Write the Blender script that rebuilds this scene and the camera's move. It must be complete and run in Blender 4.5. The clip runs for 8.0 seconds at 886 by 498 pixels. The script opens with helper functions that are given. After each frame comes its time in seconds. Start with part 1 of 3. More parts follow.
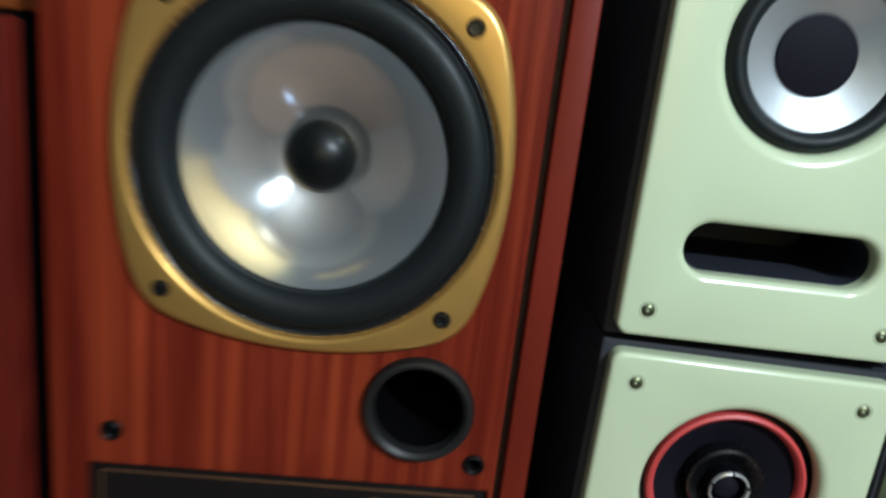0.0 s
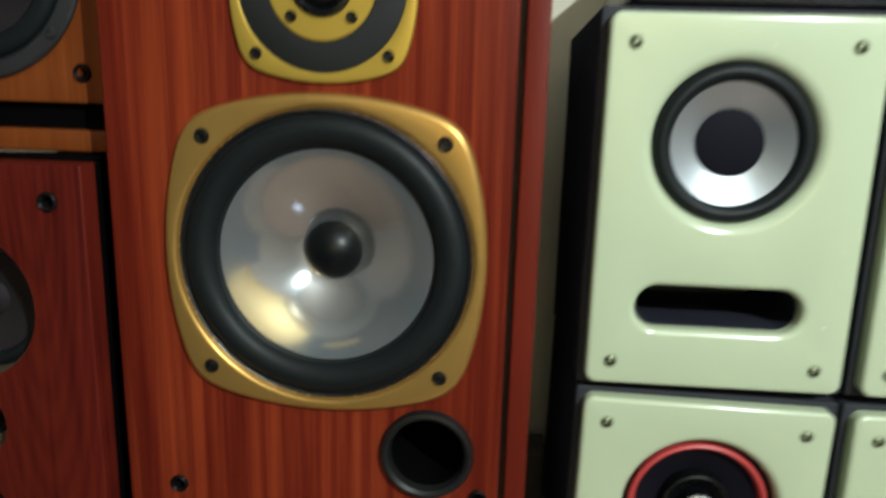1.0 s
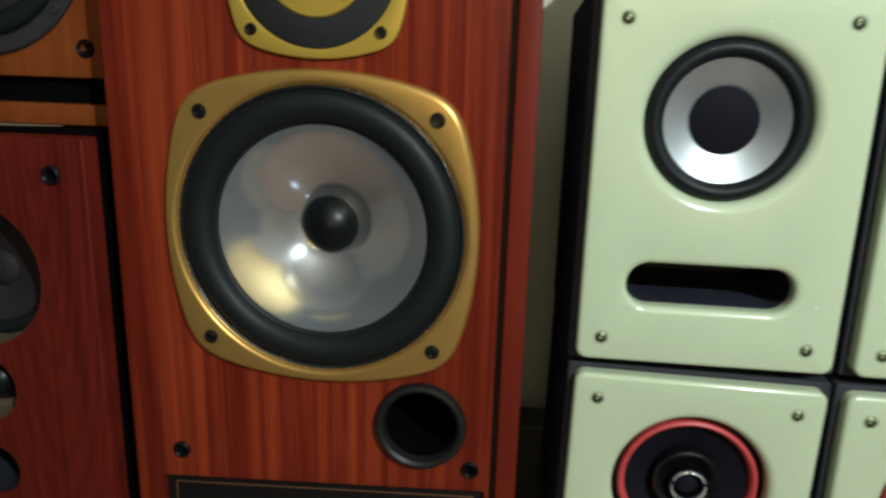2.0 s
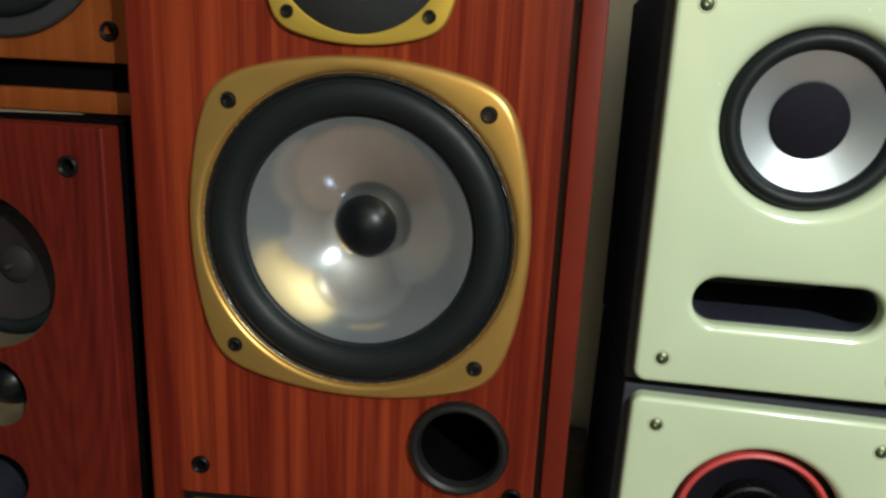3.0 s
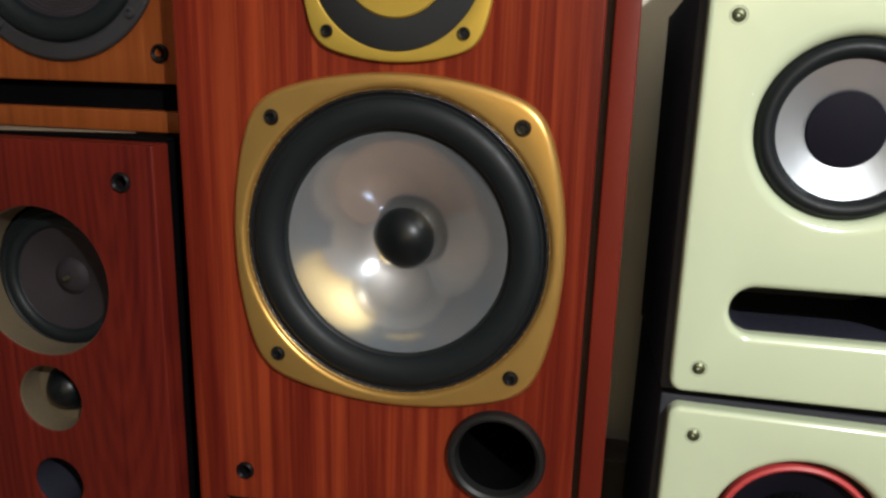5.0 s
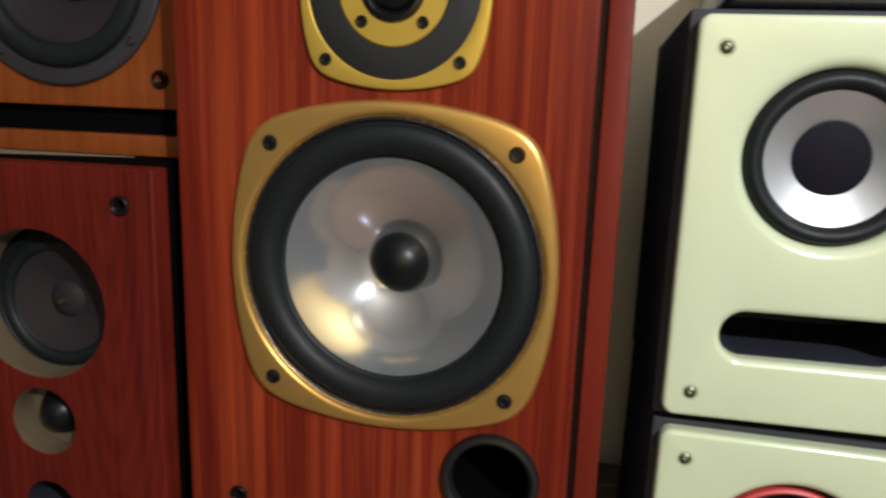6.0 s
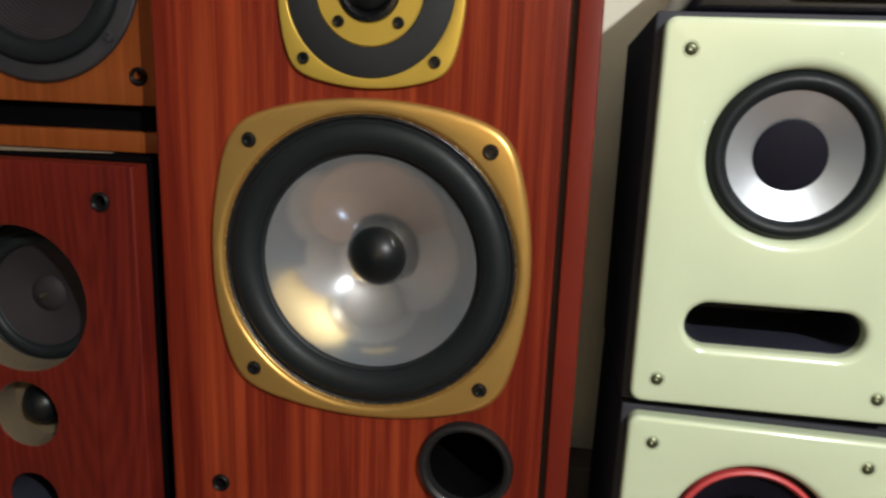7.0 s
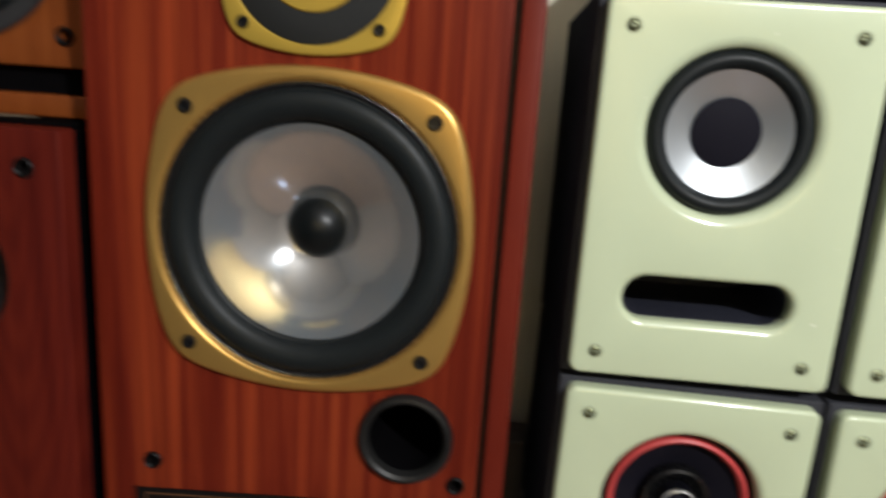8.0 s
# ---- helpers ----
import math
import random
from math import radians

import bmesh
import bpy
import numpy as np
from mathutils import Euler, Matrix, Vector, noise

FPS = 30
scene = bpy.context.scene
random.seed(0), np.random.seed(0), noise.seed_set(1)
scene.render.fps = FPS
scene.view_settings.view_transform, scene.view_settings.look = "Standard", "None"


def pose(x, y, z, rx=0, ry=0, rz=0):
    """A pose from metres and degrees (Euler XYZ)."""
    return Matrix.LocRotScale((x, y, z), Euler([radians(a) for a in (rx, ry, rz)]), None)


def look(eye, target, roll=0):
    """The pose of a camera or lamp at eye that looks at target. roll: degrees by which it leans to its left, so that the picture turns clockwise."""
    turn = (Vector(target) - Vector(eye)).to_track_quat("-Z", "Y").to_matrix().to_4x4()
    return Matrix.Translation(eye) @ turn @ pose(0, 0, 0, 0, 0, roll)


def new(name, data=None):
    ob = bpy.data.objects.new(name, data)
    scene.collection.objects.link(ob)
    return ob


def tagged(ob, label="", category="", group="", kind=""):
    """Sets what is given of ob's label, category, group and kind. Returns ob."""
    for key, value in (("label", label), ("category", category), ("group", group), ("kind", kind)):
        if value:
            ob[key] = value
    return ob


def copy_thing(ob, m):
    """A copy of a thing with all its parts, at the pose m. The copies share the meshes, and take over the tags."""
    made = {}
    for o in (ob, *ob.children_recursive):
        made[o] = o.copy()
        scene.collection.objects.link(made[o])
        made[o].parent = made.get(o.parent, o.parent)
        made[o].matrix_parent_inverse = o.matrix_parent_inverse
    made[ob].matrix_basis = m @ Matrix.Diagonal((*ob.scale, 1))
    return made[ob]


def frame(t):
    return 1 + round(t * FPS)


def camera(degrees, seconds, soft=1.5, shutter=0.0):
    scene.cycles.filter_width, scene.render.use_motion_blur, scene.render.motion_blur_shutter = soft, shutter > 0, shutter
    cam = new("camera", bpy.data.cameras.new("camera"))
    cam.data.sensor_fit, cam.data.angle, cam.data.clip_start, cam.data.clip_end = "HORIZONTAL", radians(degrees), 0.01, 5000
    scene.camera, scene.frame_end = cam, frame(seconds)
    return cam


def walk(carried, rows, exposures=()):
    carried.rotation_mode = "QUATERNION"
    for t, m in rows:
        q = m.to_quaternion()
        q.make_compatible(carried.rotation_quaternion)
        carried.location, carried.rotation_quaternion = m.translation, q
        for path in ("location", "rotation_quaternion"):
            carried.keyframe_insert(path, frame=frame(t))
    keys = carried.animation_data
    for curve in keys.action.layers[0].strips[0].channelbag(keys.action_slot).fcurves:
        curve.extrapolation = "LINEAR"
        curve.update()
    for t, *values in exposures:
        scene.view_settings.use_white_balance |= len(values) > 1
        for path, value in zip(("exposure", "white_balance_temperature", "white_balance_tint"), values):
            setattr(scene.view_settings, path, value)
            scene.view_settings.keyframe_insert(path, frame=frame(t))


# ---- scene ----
cam = camera(59.9, 8.0, soft=2.5, shutter=1.0)
PATH = [
    (0, (0.074, -0.414, 0.876), (0.084, 1.512, 0.337), 6.6),
    (0.2, (0.078, -0.453, 0.891), (0.011, 1.468, 0.339), 5.8),
    (0.5, (0.090, -0.473, 0.894), (-0.057, 1.459, 0.399), 4.8),
    (0.8, (0.108, -0.482, 0.908), (-0.066, 1.454, 0.437), 2.0),
    (1, (0.117, -0.497, 0.928), (-0.028, 1.444, 0.468), 1.6),
    (1.5, (0.141, -0.512, 0.941), (-0.015, 1.423, 0.458), 2.4),
    (1.6, (0.142, -0.511, 0.940), (-0.011, 1.418, 0.434), 2.5),
    (1.7, (0.145, -0.509, 0.938), (-0.024, 1.412, 0.407), 2.2),
    (2.8, (0.122, -0.462, 0.918), (-0.151, 1.451, 0.403), 2.1),
    (3, (0.121, -0.457, 0.920), (-0.152, 1.455, 0.400), 2.6),
    (3.5, (0.122, -0.465, 0.924), (-0.207, 1.449, 0.448), 2.6),
    (4, (0.121, -0.471, 0.922), (-0.217, 1.440, 0.438), 2.9),
    (4.5, (0.125, -0.465, 0.919), (-0.245, 1.437, 0.421), 1.9),
    (5.8, (0.131, -0.470, 0.925), (-0.279, 1.439, 0.486), 1.7),
    (6, (0.127, -0.473, 0.922), (-0.246, 1.446, 0.497), 1.9),
    (6.5, (0.129, -0.476, 0.931), (-0.208, 1.444, 0.485), 2.0),
    (7, (0.130, -0.486, 0.930), (-0.182, 1.436, 0.473), 2.0),
    (7.2, (0.131, -0.488, 0.931), (-0.168, 1.435, 0.472), 1.9),
    (7.5, (0.131, -0.489, 0.932), (-0.181, 1.431, 0.464), 1.8),
    (8, (0.122, -0.486, 0.923), (-0.006, 1.447, 0.429), 3.8),
]
EXPOSURES = [
    (0.0, 0.03, 5600, 0), (0.5, 0.02, 5800, 0), (1.0, -0.05, 6150, -2), (1.5, -0.28, 6100, -2),
    (3.0, -0.03, 6350, 0), (3.5, -0.03, 6450, 6), (4.5, 0.05, 6500, 10), (6.0, 0.10, 6550, 12), (7.5, 0.05, 6550, 10), (8.0, -0.06, 6500, 10),
]
walk(cam, [(t, look(eye, target, roll)) for t, eye, target, roll in PATH], EXPOSURES)

# ---------------------------------------------------------------- light
world = bpy.data.worlds.new("dim_room_world")
scene.world = world
world.use_nodes = True
world.node_tree.nodes["Background"].inputs[0].default_value = (1.0, 0.86, 0.68, 1)
world.node_tree.nodes["Background"].inputs[1].default_value = 0.02


def area_lamp(name, at, aim, size, watts, colour):
    lamp = bpy.data.lights.new(name, "AREA")
    lamp.shape, lamp.size, lamp.energy, lamp.color = "SQUARE", size, watts, colour
    ob = new(name, lamp)
    ob.matrix_world = look(at, aim)
    return ob


LAMP = (0.68, -0.96, 1.435)
bulb = bpy.data.lights.new("pendant_bulb_light", "POINT")
bulb.shadow_soft_size, bulb.energy, bulb.color = 0.012, 67.0, (0.955, 0.975, 0.99)
new("pendant_bulb_light", bulb).location = LAMP
# added unseen lamp that brightens the yellow area mirrored in the cone
area_lamp("yellow_reflection_light", (0.42, -2.37, 1.86), (0.42, -3.3, 1.3), 0.12, 34, (1.0, 0.92, 0.74))

# ---------------------------------------------------------------- helpers for materials


def nodes_of(name):
    m = bpy.data.materials.new(name)
    m.use_nodes = True
    nt = m.node_tree
    return m, nt, nt.nodes["Principled BSDF"]


def link(nt, a, b):
    nt.links.new(a, b)


def mapped_noise(nt, scale, detail=4.0, stretch=(1, 1, 1), rough=0.55, distort=0.0):
    tc = nt.nodes.new("ShaderNodeTexCoord")
    mp = nt.nodes.new("ShaderNodeMapping")
    mp.inputs["Scale"].default_value = stretch
    link(nt, tc.outputs["Object"], mp.inputs["Vector"])
    n = nt.nodes.new("ShaderNodeTexNoise")
    n.inputs["Scale"].default_value = scale
    n.inputs["Detail"].default_value = detail
    n.inputs["Roughness"].default_value = rough
    n.inputs["Distortion"].default_value = distort
    link(nt, mp.outputs["Vector"], n.inputs["Vector"])
    return n


def ramp(nt, source, stops):
    r = nt.nodes.new("ShaderNodeValToRGB")
    e = r.color_ramp.elements
    while len(e) < len(stops):
        e.new(0.5)
    for i, (p, c) in enumerate(stops):
        e[i].position = p
        e[i].color = (*c, 1)
    link(nt, source, r.inputs["Fac"])
    return r


def bump(nt, source, bs, strength, distance):
    b = nt.nodes.new("ShaderNodeBump")
    b.inputs["Strength"].default_value = strength
    b.inputs["Distance"].default_value = distance
    link(nt, source, b.inputs["Height"])
    link(nt, b.outputs["Normal"], bs.inputs["Normal"])


def surface(name, colour, rough, metal=0.0, vary=0.15, grain=90.0, relief=0.1, coat=0.0, depth=0.0004, spec=0.5):
    """A plain material with two scales of tone and a fine relief."""
    m, nt, bs = nodes_of(name)
    big = mapped_noise(nt, 9.0, 3.0)
    lo = tuple(c * (1 - vary) for c in colour)
    hi = tuple(min(1.0, c * (1 + vary)) for c in colour)
    r = ramp(nt, big.outputs["Fac"], [(0.3, lo), (0.7, hi)])
    link(nt, r.outputs["Color"], bs.inputs["Base Color"])
    fine = mapped_noise(nt, grain, 5.0)
    rr = ramp(nt, fine.outputs["Fac"], [(0.25, (rough * 0.85,) * 3), (0.75, (min(1, rough * 1.15),) * 3)])
    link(nt, rr.outputs["Color"], bs.inputs["Roughness"])
    bs.inputs["Metallic"].default_value = metal
    bs.inputs["Coat Weight"].default_value = coat
    bs.inputs["Specular IOR Level"].default_value = spec
    bs.inputs["Coat Roughness"].default_value = 0.12
    bump(nt, fine.outputs["Fac"], bs, relief, depth)
    return m


def wood(name, dark, mid, light, rough=0.38, figure=0.5, arches=None, spec=0.28, lines=0.0):
    """Upright veneer grain: long fine streaks over broad bands, with a few drawn-out arches."""
    m, nt, bs = nodes_of(name)
    broad = mapped_noise(nt, 1.0, 3.0, (24, 24, 0.75), 0.6, 1.1)
    fine = mapped_noise(nt, 1.0, 6.0, (190, 190, 4.0), 0.62, 0.5)
    tc = nt.nodes.new("ShaderNodeTexCoord")
    mp = nt.nodes.new("ShaderNodeMapping")
    mp.inputs["Scale"].default_value = (15, 15, 1.6)
    link(nt, tc.outputs["Object"], mp.inputs["Vector"])
    wv = nt.nodes.new("ShaderNodeTexWave")
    wv.wave_type, wv.bands_direction = "BANDS", "X"
    if arches:
        wv.wave_type, wv.rings_direction = "RINGS", "Y"
        mp.inputs["Scale"].default_value = (42, 42, 6)
        mp.inputs["Location"].default_value = (-42 * arches[0], 0, -6 * arches[1])
    wv.inputs["Scale"].default_value = 1.3
    wv.inputs["Distortion"].default_value = 2.5 if arches else 7.0
    wv.inputs["Detail"].default_value = 3.0
    wv.inputs["Detail Scale"].default_value = 0.9
    link(nt, mp.outputs["Vector"], wv.inputs["Vector"])
    a = nt.nodes.new("ShaderNodeMixRGB")
    a.inputs["Fac"].default_value = 0.62
    link(nt, broad.outputs["Fac"], a.inputs["Color1"])
    link(nt, fine.outputs["Fac"], a.inputs["Color2"])
    b = nt.nodes.new("ShaderNodeMixRGB")
    b.inputs["Fac"].default_value = figure * 0.25
    link(nt, a.outputs["Color"], b.inputs["Color1"])
    link(nt, wv.outputs["Color"], b.inputs["Color2"])
    tone = mapped_noise(nt, 1.0, 2.0, (7, 7, 2.2), 0.5, 0.4)
    c = nt.nodes.new("ShaderNodeMixRGB")
    c.inputs["Fac"].default_value = 0.22
    link(nt, b.outputs["Color"], c.inputs["Color1"])
    link(nt, tone.outputs["Fac"], c.inputs["Color2"])
    r = ramp(nt, c.outputs["Color"], [(0.375, dark), (0.495, mid), (0.63, light)])
    # sparse pale pore lines
    pore = mapped_noise(nt, 1.0, 3.0, (105, 105, 0.9), 0.55, 0.4)
    where = ramp(nt, pore.outputs["Fac"], [(0.53, (0, 0, 0)), (0.68, (lines,) * 3)])
    pale = nt.nodes.new("ShaderNodeMixRGB")
    link(nt, where.outputs["Color"], pale.inputs["Fac"])
    link(nt, r.outputs["Color"], pale.inputs["Color1"])
    pale.inputs["Color2"].default_value = (*(c * 1.35 for c in light), 1)
    link(nt, pale.outputs["Color"], bs.inputs["Base Color"])
    rr = ramp(nt, fine.outputs["Fac"], [(0.3, (rough * 0.9,) * 3), (0.7, (rough * 1.2,) * 3)])
    link(nt, rr.outputs["Color"], bs.inputs["Roughness"])
    bs.inputs["Specular IOR Level"].default_value = spec
    bump(nt, fine.outputs["Fac"], bs, 0.12, 0.0003)
    return m


# ---------------------------------------------------------------- materials
M_CHERRY = wood("cherry_vinyl_veneer", (0.079, 0.0076, 0.0041), (0.128, 0.0142, 0.0060), (0.212, 0.0335, 0.0102), figure=0.0, spec=0.13, lines=0.60)
M_ROSE = wood("rosewood_veneer", (0.054, 0.0058, 0.0044), (0.086, 0.0092, 0.0056), (0.114, 0.0140, 0.0072), figure=0.40, spec=0.10, arches=(0.055, 0.86))
M_AMBER = wood("amber_veneer", (0.120, 0.027, 0.0048), (0.168, 0.040, 0.0074), (0.212, 0.056, 0.0105), figure=0.0)
M_MDF = surface("raw_fibreboard", (0.082, 0.060, 0.032), 0.85, vary=0.12, grain=400, relief=0.3)
M_CARD = surface("beige_card", (0.19, 0.145, 0.095), 0.85, vary=0.08, grain=300, relief=0.2)
M_GOLD = surface("satin_gold_paint", (0.50, 0.300, 0.083), 0.32, 0.72, 0.06, 60, 0.0)
M_GOLD_EDGE = surface("bright_gold_rim", (0.62, 0.42, 0.16), 0.26, 0.8, 0.05, 300, 0.04)
M_YELLOW_GOLD = surface("brushed_yellow_gold", (0.50, 0.34, 0.055), 0.34, 0.50, 0.06, 300, 0.06)
M_RUBBER = surface("black_rubber_surround", (0.0068, 0.0092, 0.0102), 0.48, 0.0, 0.2, 500, 0.05, spec=0.22)
M_FLANGE = surface("black_gasket", (0.006, 0.006, 0.007), 0.6, 0.0, 0.25, 500, 0.1, spec=0.1)
M_CAP = surface("black_dust_cap", (0.0026, 0.0040, 0.0046), 0.36, 0.0, 0.2, 700, 0.02, spec=0.28)
M_PLASTIC = surface("black_plastic", (0.0045, 0.0045, 0.005), 0.26, 0.0, 0.2, 400, 0.05)
M_PORT = surface("worn_black_port_plastic", (0.010, 0.010, 0.010), 0.42, 0.0, 0.2, 400, 0.05, spec=0.3)
M_GLUE = surface("black_glue_bead", (0.006, 0.006, 0.006), 0.10, 0.0, 0.1, 240, 1.0, spec=0.9, depth=0.0016)
M_MATT_BLACK = surface("matt_black_ring", (0.018, 0.019, 0.019), 0.65, 0.0, 0.2, 600, 0.15, spec=0.2)
M_BOX_BLACK = surface("black_cabinet_vinyl", (0.036, 0.037, 0.044), 0.6, 0.0, 0.25, 500, 0.15, spec=0.1)
M_SLOT = surface("navy_black_slot_lining", (0.018, 0.019, 0.028), 0.5, 0.0, 0.2, 300, 0.1, spec=0.3)
M_UNIT = surface("black_gloss_plastic", (0.003, 0.003, 0.005), 0.3, 0.0, 0.2, 400, 0.05, spec=0.2)
M_PLATE = surface("black_name_plate", (0.007, 0.0055, 0.0055), 0.5, 0.0, 0.25, 300, 0.1, spec=0.15)
# near-black that puts the shade of recesses and shaded faces into the colour
M_SHADE = surface("near_black_shade", (0.0022, 0.0020, 0.0024), 0.9, 0.0, 0.2, 200, 0.1, spec=0.02)
M_GROMMET = surface("dull_black_socket", (0.006, 0.005, 0.005), 0.40, 0.0, 0.2, 400, 0.1, spec=0.08)
M_GREY_BASKET = surface("grey_pressed_basket", (0.020, 0.020, 0.022), 0.55, 0.1, 0.3, 350, 0.5)
M_GREY_CONE = surface("dark_grey_cone", (0.021, 0.017, 0.019), 0.6, 0.0, 0.3, 350, 0.3, spec=0.12)
M_CREAM = surface("glossy_cream_lacquer", (0.49, 0.556, 0.380), 0.20, 0.0, 0.02, 40, 0.015, coat=0.5)


def add_specks(m, scale, threshold, pale):
    """Sparse pale dust specks over the base colour."""
    nt = m.node_tree
    bs = nt.nodes["Principled BSDF"]
    old = bs.inputs["Base Color"].links[0].from_socket
    n = mapped_noise(nt, scale, 1.0)
    k = ramp(nt, n.outputs["Fac"], [(threshold, (0, 0, 0)), (threshold + 0.03, (1, 1, 1))])
    mix = nt.nodes.new("ShaderNodeMixRGB")
    link(nt, k.outputs["Color"], mix.inputs["Fac"])
    link(nt, old, mix.inputs["Color1"])
    mix.inputs["Color2"].default_value = (*pale, 1)
    link(nt, mix.outputs["Color"], bs.inputs["Base Color"])


add_specks(M_CREAM, 170.0, 0.775, (0.74, 0.76, 0.66))
M_SILVER = surface("brushed_silver_cone", (0.57, 0.61, 0.64), 0.38, 0.9, 0.02, 700, 0.01)
M_RED = surface("red_rubber_ring", (0.50, 0.055, 0.055), 0.45, 0.0, 0.1, 400, 0.08)
M_NAVY = surface("blue_black_cone", (0.0075, 0.007, 0.0115), 0.6, 0.0, 0.15, 500, 0.1, spec=0.06)
M_CHROME = surface("chrome", (0.78, 0.78, 0.77), 0.18, 0.75, 0.03, 300, 0.02)
# dark olive puts the shade round each sunk screw into the seat's colour
M_SEAT = surface("shaded_screw_seat", (0.10, 0.11, 0.06), 0.5, 0.3, 0.1, 400, 0.1)
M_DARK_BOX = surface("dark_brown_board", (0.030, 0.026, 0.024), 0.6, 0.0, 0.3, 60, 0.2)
M_EDGE = surface("cherry_edge_vinyl", (0.114, 0.0124, 0.0062), 0.45, 0.0, 0.12, 130, 0.05, spec=0.12)
M_GROOVE = surface("dark_groove_board", (0.022, 0.005, 0.003), 0.6, 0.0, 0.2, 200, 0.1)
M_SCREW = surface("nickel_screw", (0.13, 0.14, 0.080), 0.40, 0.85, 0.1, 900, 0.1)
M_BRASS_PRINT = surface("gold_print", (0.13, 0.058, 0.022), 0.6, 0.1, 0.1, 300, 0.1)
M_WALL = surface("cream_wall_paint", (0.66, 0.62, 0.50), 0.8, 0.0, 0.04, 120, 0.25)
M_ROOM = surface("greige_room_paint", (0.42, 0.395, 0.375), 0.85, 0.0, 0.05, 120, 0.2)
M_CEILING = surface("aged_ceiling_paint", (0.50, 0.47, 0.44), 0.85, 0.0, 0.03, 120, 0.2)
# blue-grey and yellow for added surfaces that only tint the cone's reflections
M_BLUE = surface("blue_grey_reflection_paint", (0.105, 0.142, 0.19), 0.8, 0.0, 0.05, 120, 0.2)
M_YELLOW = surface("yellow_reflection_paint", (0.75, 0.63, 0.37), 0.8, 0.0, 0.05, 120, 0.2)
M_PINK = surface("dusty_pink_paint", (0.50, 0.36, 0.29), 0.7, 0.0, 0.06, 150, 0.2)
M_FLOOR = wood("warm_floorboards", (0.30, 0.20, 0.15), (0.38, 0.26, 0.20), (0.45, 0.32, 0.25))


def cone_material():
    """Silvery mica-filled cone under clear lacquer, faintly ribbed round its axis."""
    m, nt, bs = nodes_of("silver_mica_cone")
    big = mapped_noise(nt, 14.0, 3.0)
    # bluish to pinkish blotches put some of the room's reflection into the colour
    r = ramp(nt, big.outputs["Fac"], [(0.32, (0.47, 0.51, 0.54)), (0.5, (0.57, 0.565, 0.55)), (0.68, (0.66, 0.61, 0.575))])
    link(nt, r.outputs["Color"], bs.inputs["Base Color"])
    bs.inputs["Metallic"].default_value = 0.86
    bs.inputs["Roughness"].default_value = 0.14
    bs.inputs["Coat Weight"].default_value = 0.6
    bs.inputs["Coat Roughness"].default_value = 0.04
    fine = mapped_noise(nt, 900.0, 3.0)
    bump(nt, fine.outputs["Fac"], bs, 0.05, 0.0002)
    return m


M_CONE = cone_material()

# ---------------------------------------------------------------- helpers for meshes
ORIGIN = {}


def thing(name, at, label, category, group=""):
    ob = new(name)
    ob.location = at
    ob.empty_display_size = 0.05
    ORIGIN[ob.name] = Vector(at)
    return tagged(ob, label, category, group)


def finish(name, bm, material, sharp=38):
    bmesh.ops.recalc_face_normals(bm, faces=bm.faces)
    me = bpy.data.meshes.new(name)
    bm.to_mesh(me)
    bm.free()
    me.materials.append(material)
    me.set_sharp_from_angle(angle=radians(sharp))
    return me


def part(name, bm, material, parent, label="", sharp=38):
    """One mesh under a thing or a part; the mesh is given in world metres."""
    bmesh.ops.translate(bm, verts=bm.verts, vec=-ORIGIN[parent.name])
    ob = new(name, finish(name, bm, material, sharp))
    ob.parent = parent
    ORIGIN[ob.name] = ORIGIN[parent.name]
    return tagged(ob, label)


def solid(name, bm, material, label, category="", kind=""):
    return tagged(new(name, finish(name, bm, material)), label, category, "", kind)


def circle(cx, cz, r, n=72):
    return lambda off=0.0: [(cx + (r + off) * math.cos(2 * math.pi * i / n), cz + (r + off) * math.sin(2 * math.pi * i / n)) for i in range(n)]


def rounded(x0, x1, z0, z1, r, n=8):
    def points(off=0.0):
        out, rr = [], max(r + off, 0.0003)
        for cx, cz, a0 in ((x1 - r, z1 - r, 0), (x0 + r, z1 - r, 90), (x0 + r, z0 + r, 180), (x1 - r, z0 + r, 270)):
            for k in range(n + 1):
                a = radians(a0 + 90 * k / n)
                out.append((cx + rr * math.cos(a), cz + rr * math.sin(a)))
        return out
    return points


def leaning(shape, slope):
    """The same outline with its level edges rising by slope."""
    return lambda off=0.0: [(x, z + slope * x) for x, z in shape(off)]


def cushion(cx, cz, half, bow, soft, turn=0.0, n=160):
    """A square with bowed sides and rounded corners, as cast driver frames have."""
    def side(a):
        lo, hi = 0.0, half * 2
        c, s = math.cos(a), math.sin(a)
        for _ in range(40):
            mid = (lo + hi) / 2
            if mid * c > half - bow * (mid * s) ** 2 / half:
                hi = mid
            else:
                lo = mid
        return lo

    def points(off=0.0):
        out = []
        for i in range(n):
            a = 2 * math.pi * i / n
            f = a % (math.pi / 2)
            f = min(f, math.pi / 2 - f)
            r1, r2 = side(f), side(math.pi / 2 - f)
            p = soft / half
            r = -math.log(math.exp(-p * r1) + math.exp(-p * r2)) / p + off
            out.append((cx + r * math.cos(a + turn), cz + r * math.sin(a + turn)))
        return out
    return points


def ring_verts(bm, pts, y):
    return [bm.verts.new((x, y, z)) for x, z in pts]


def bridge(bm, a, b):
    n = len(a)
    for i in range(n):
        f = bm.faces.new((a[i], a[(i + 1) % n], b[(i + 1) % n], b[i]))
        f.smooth = True


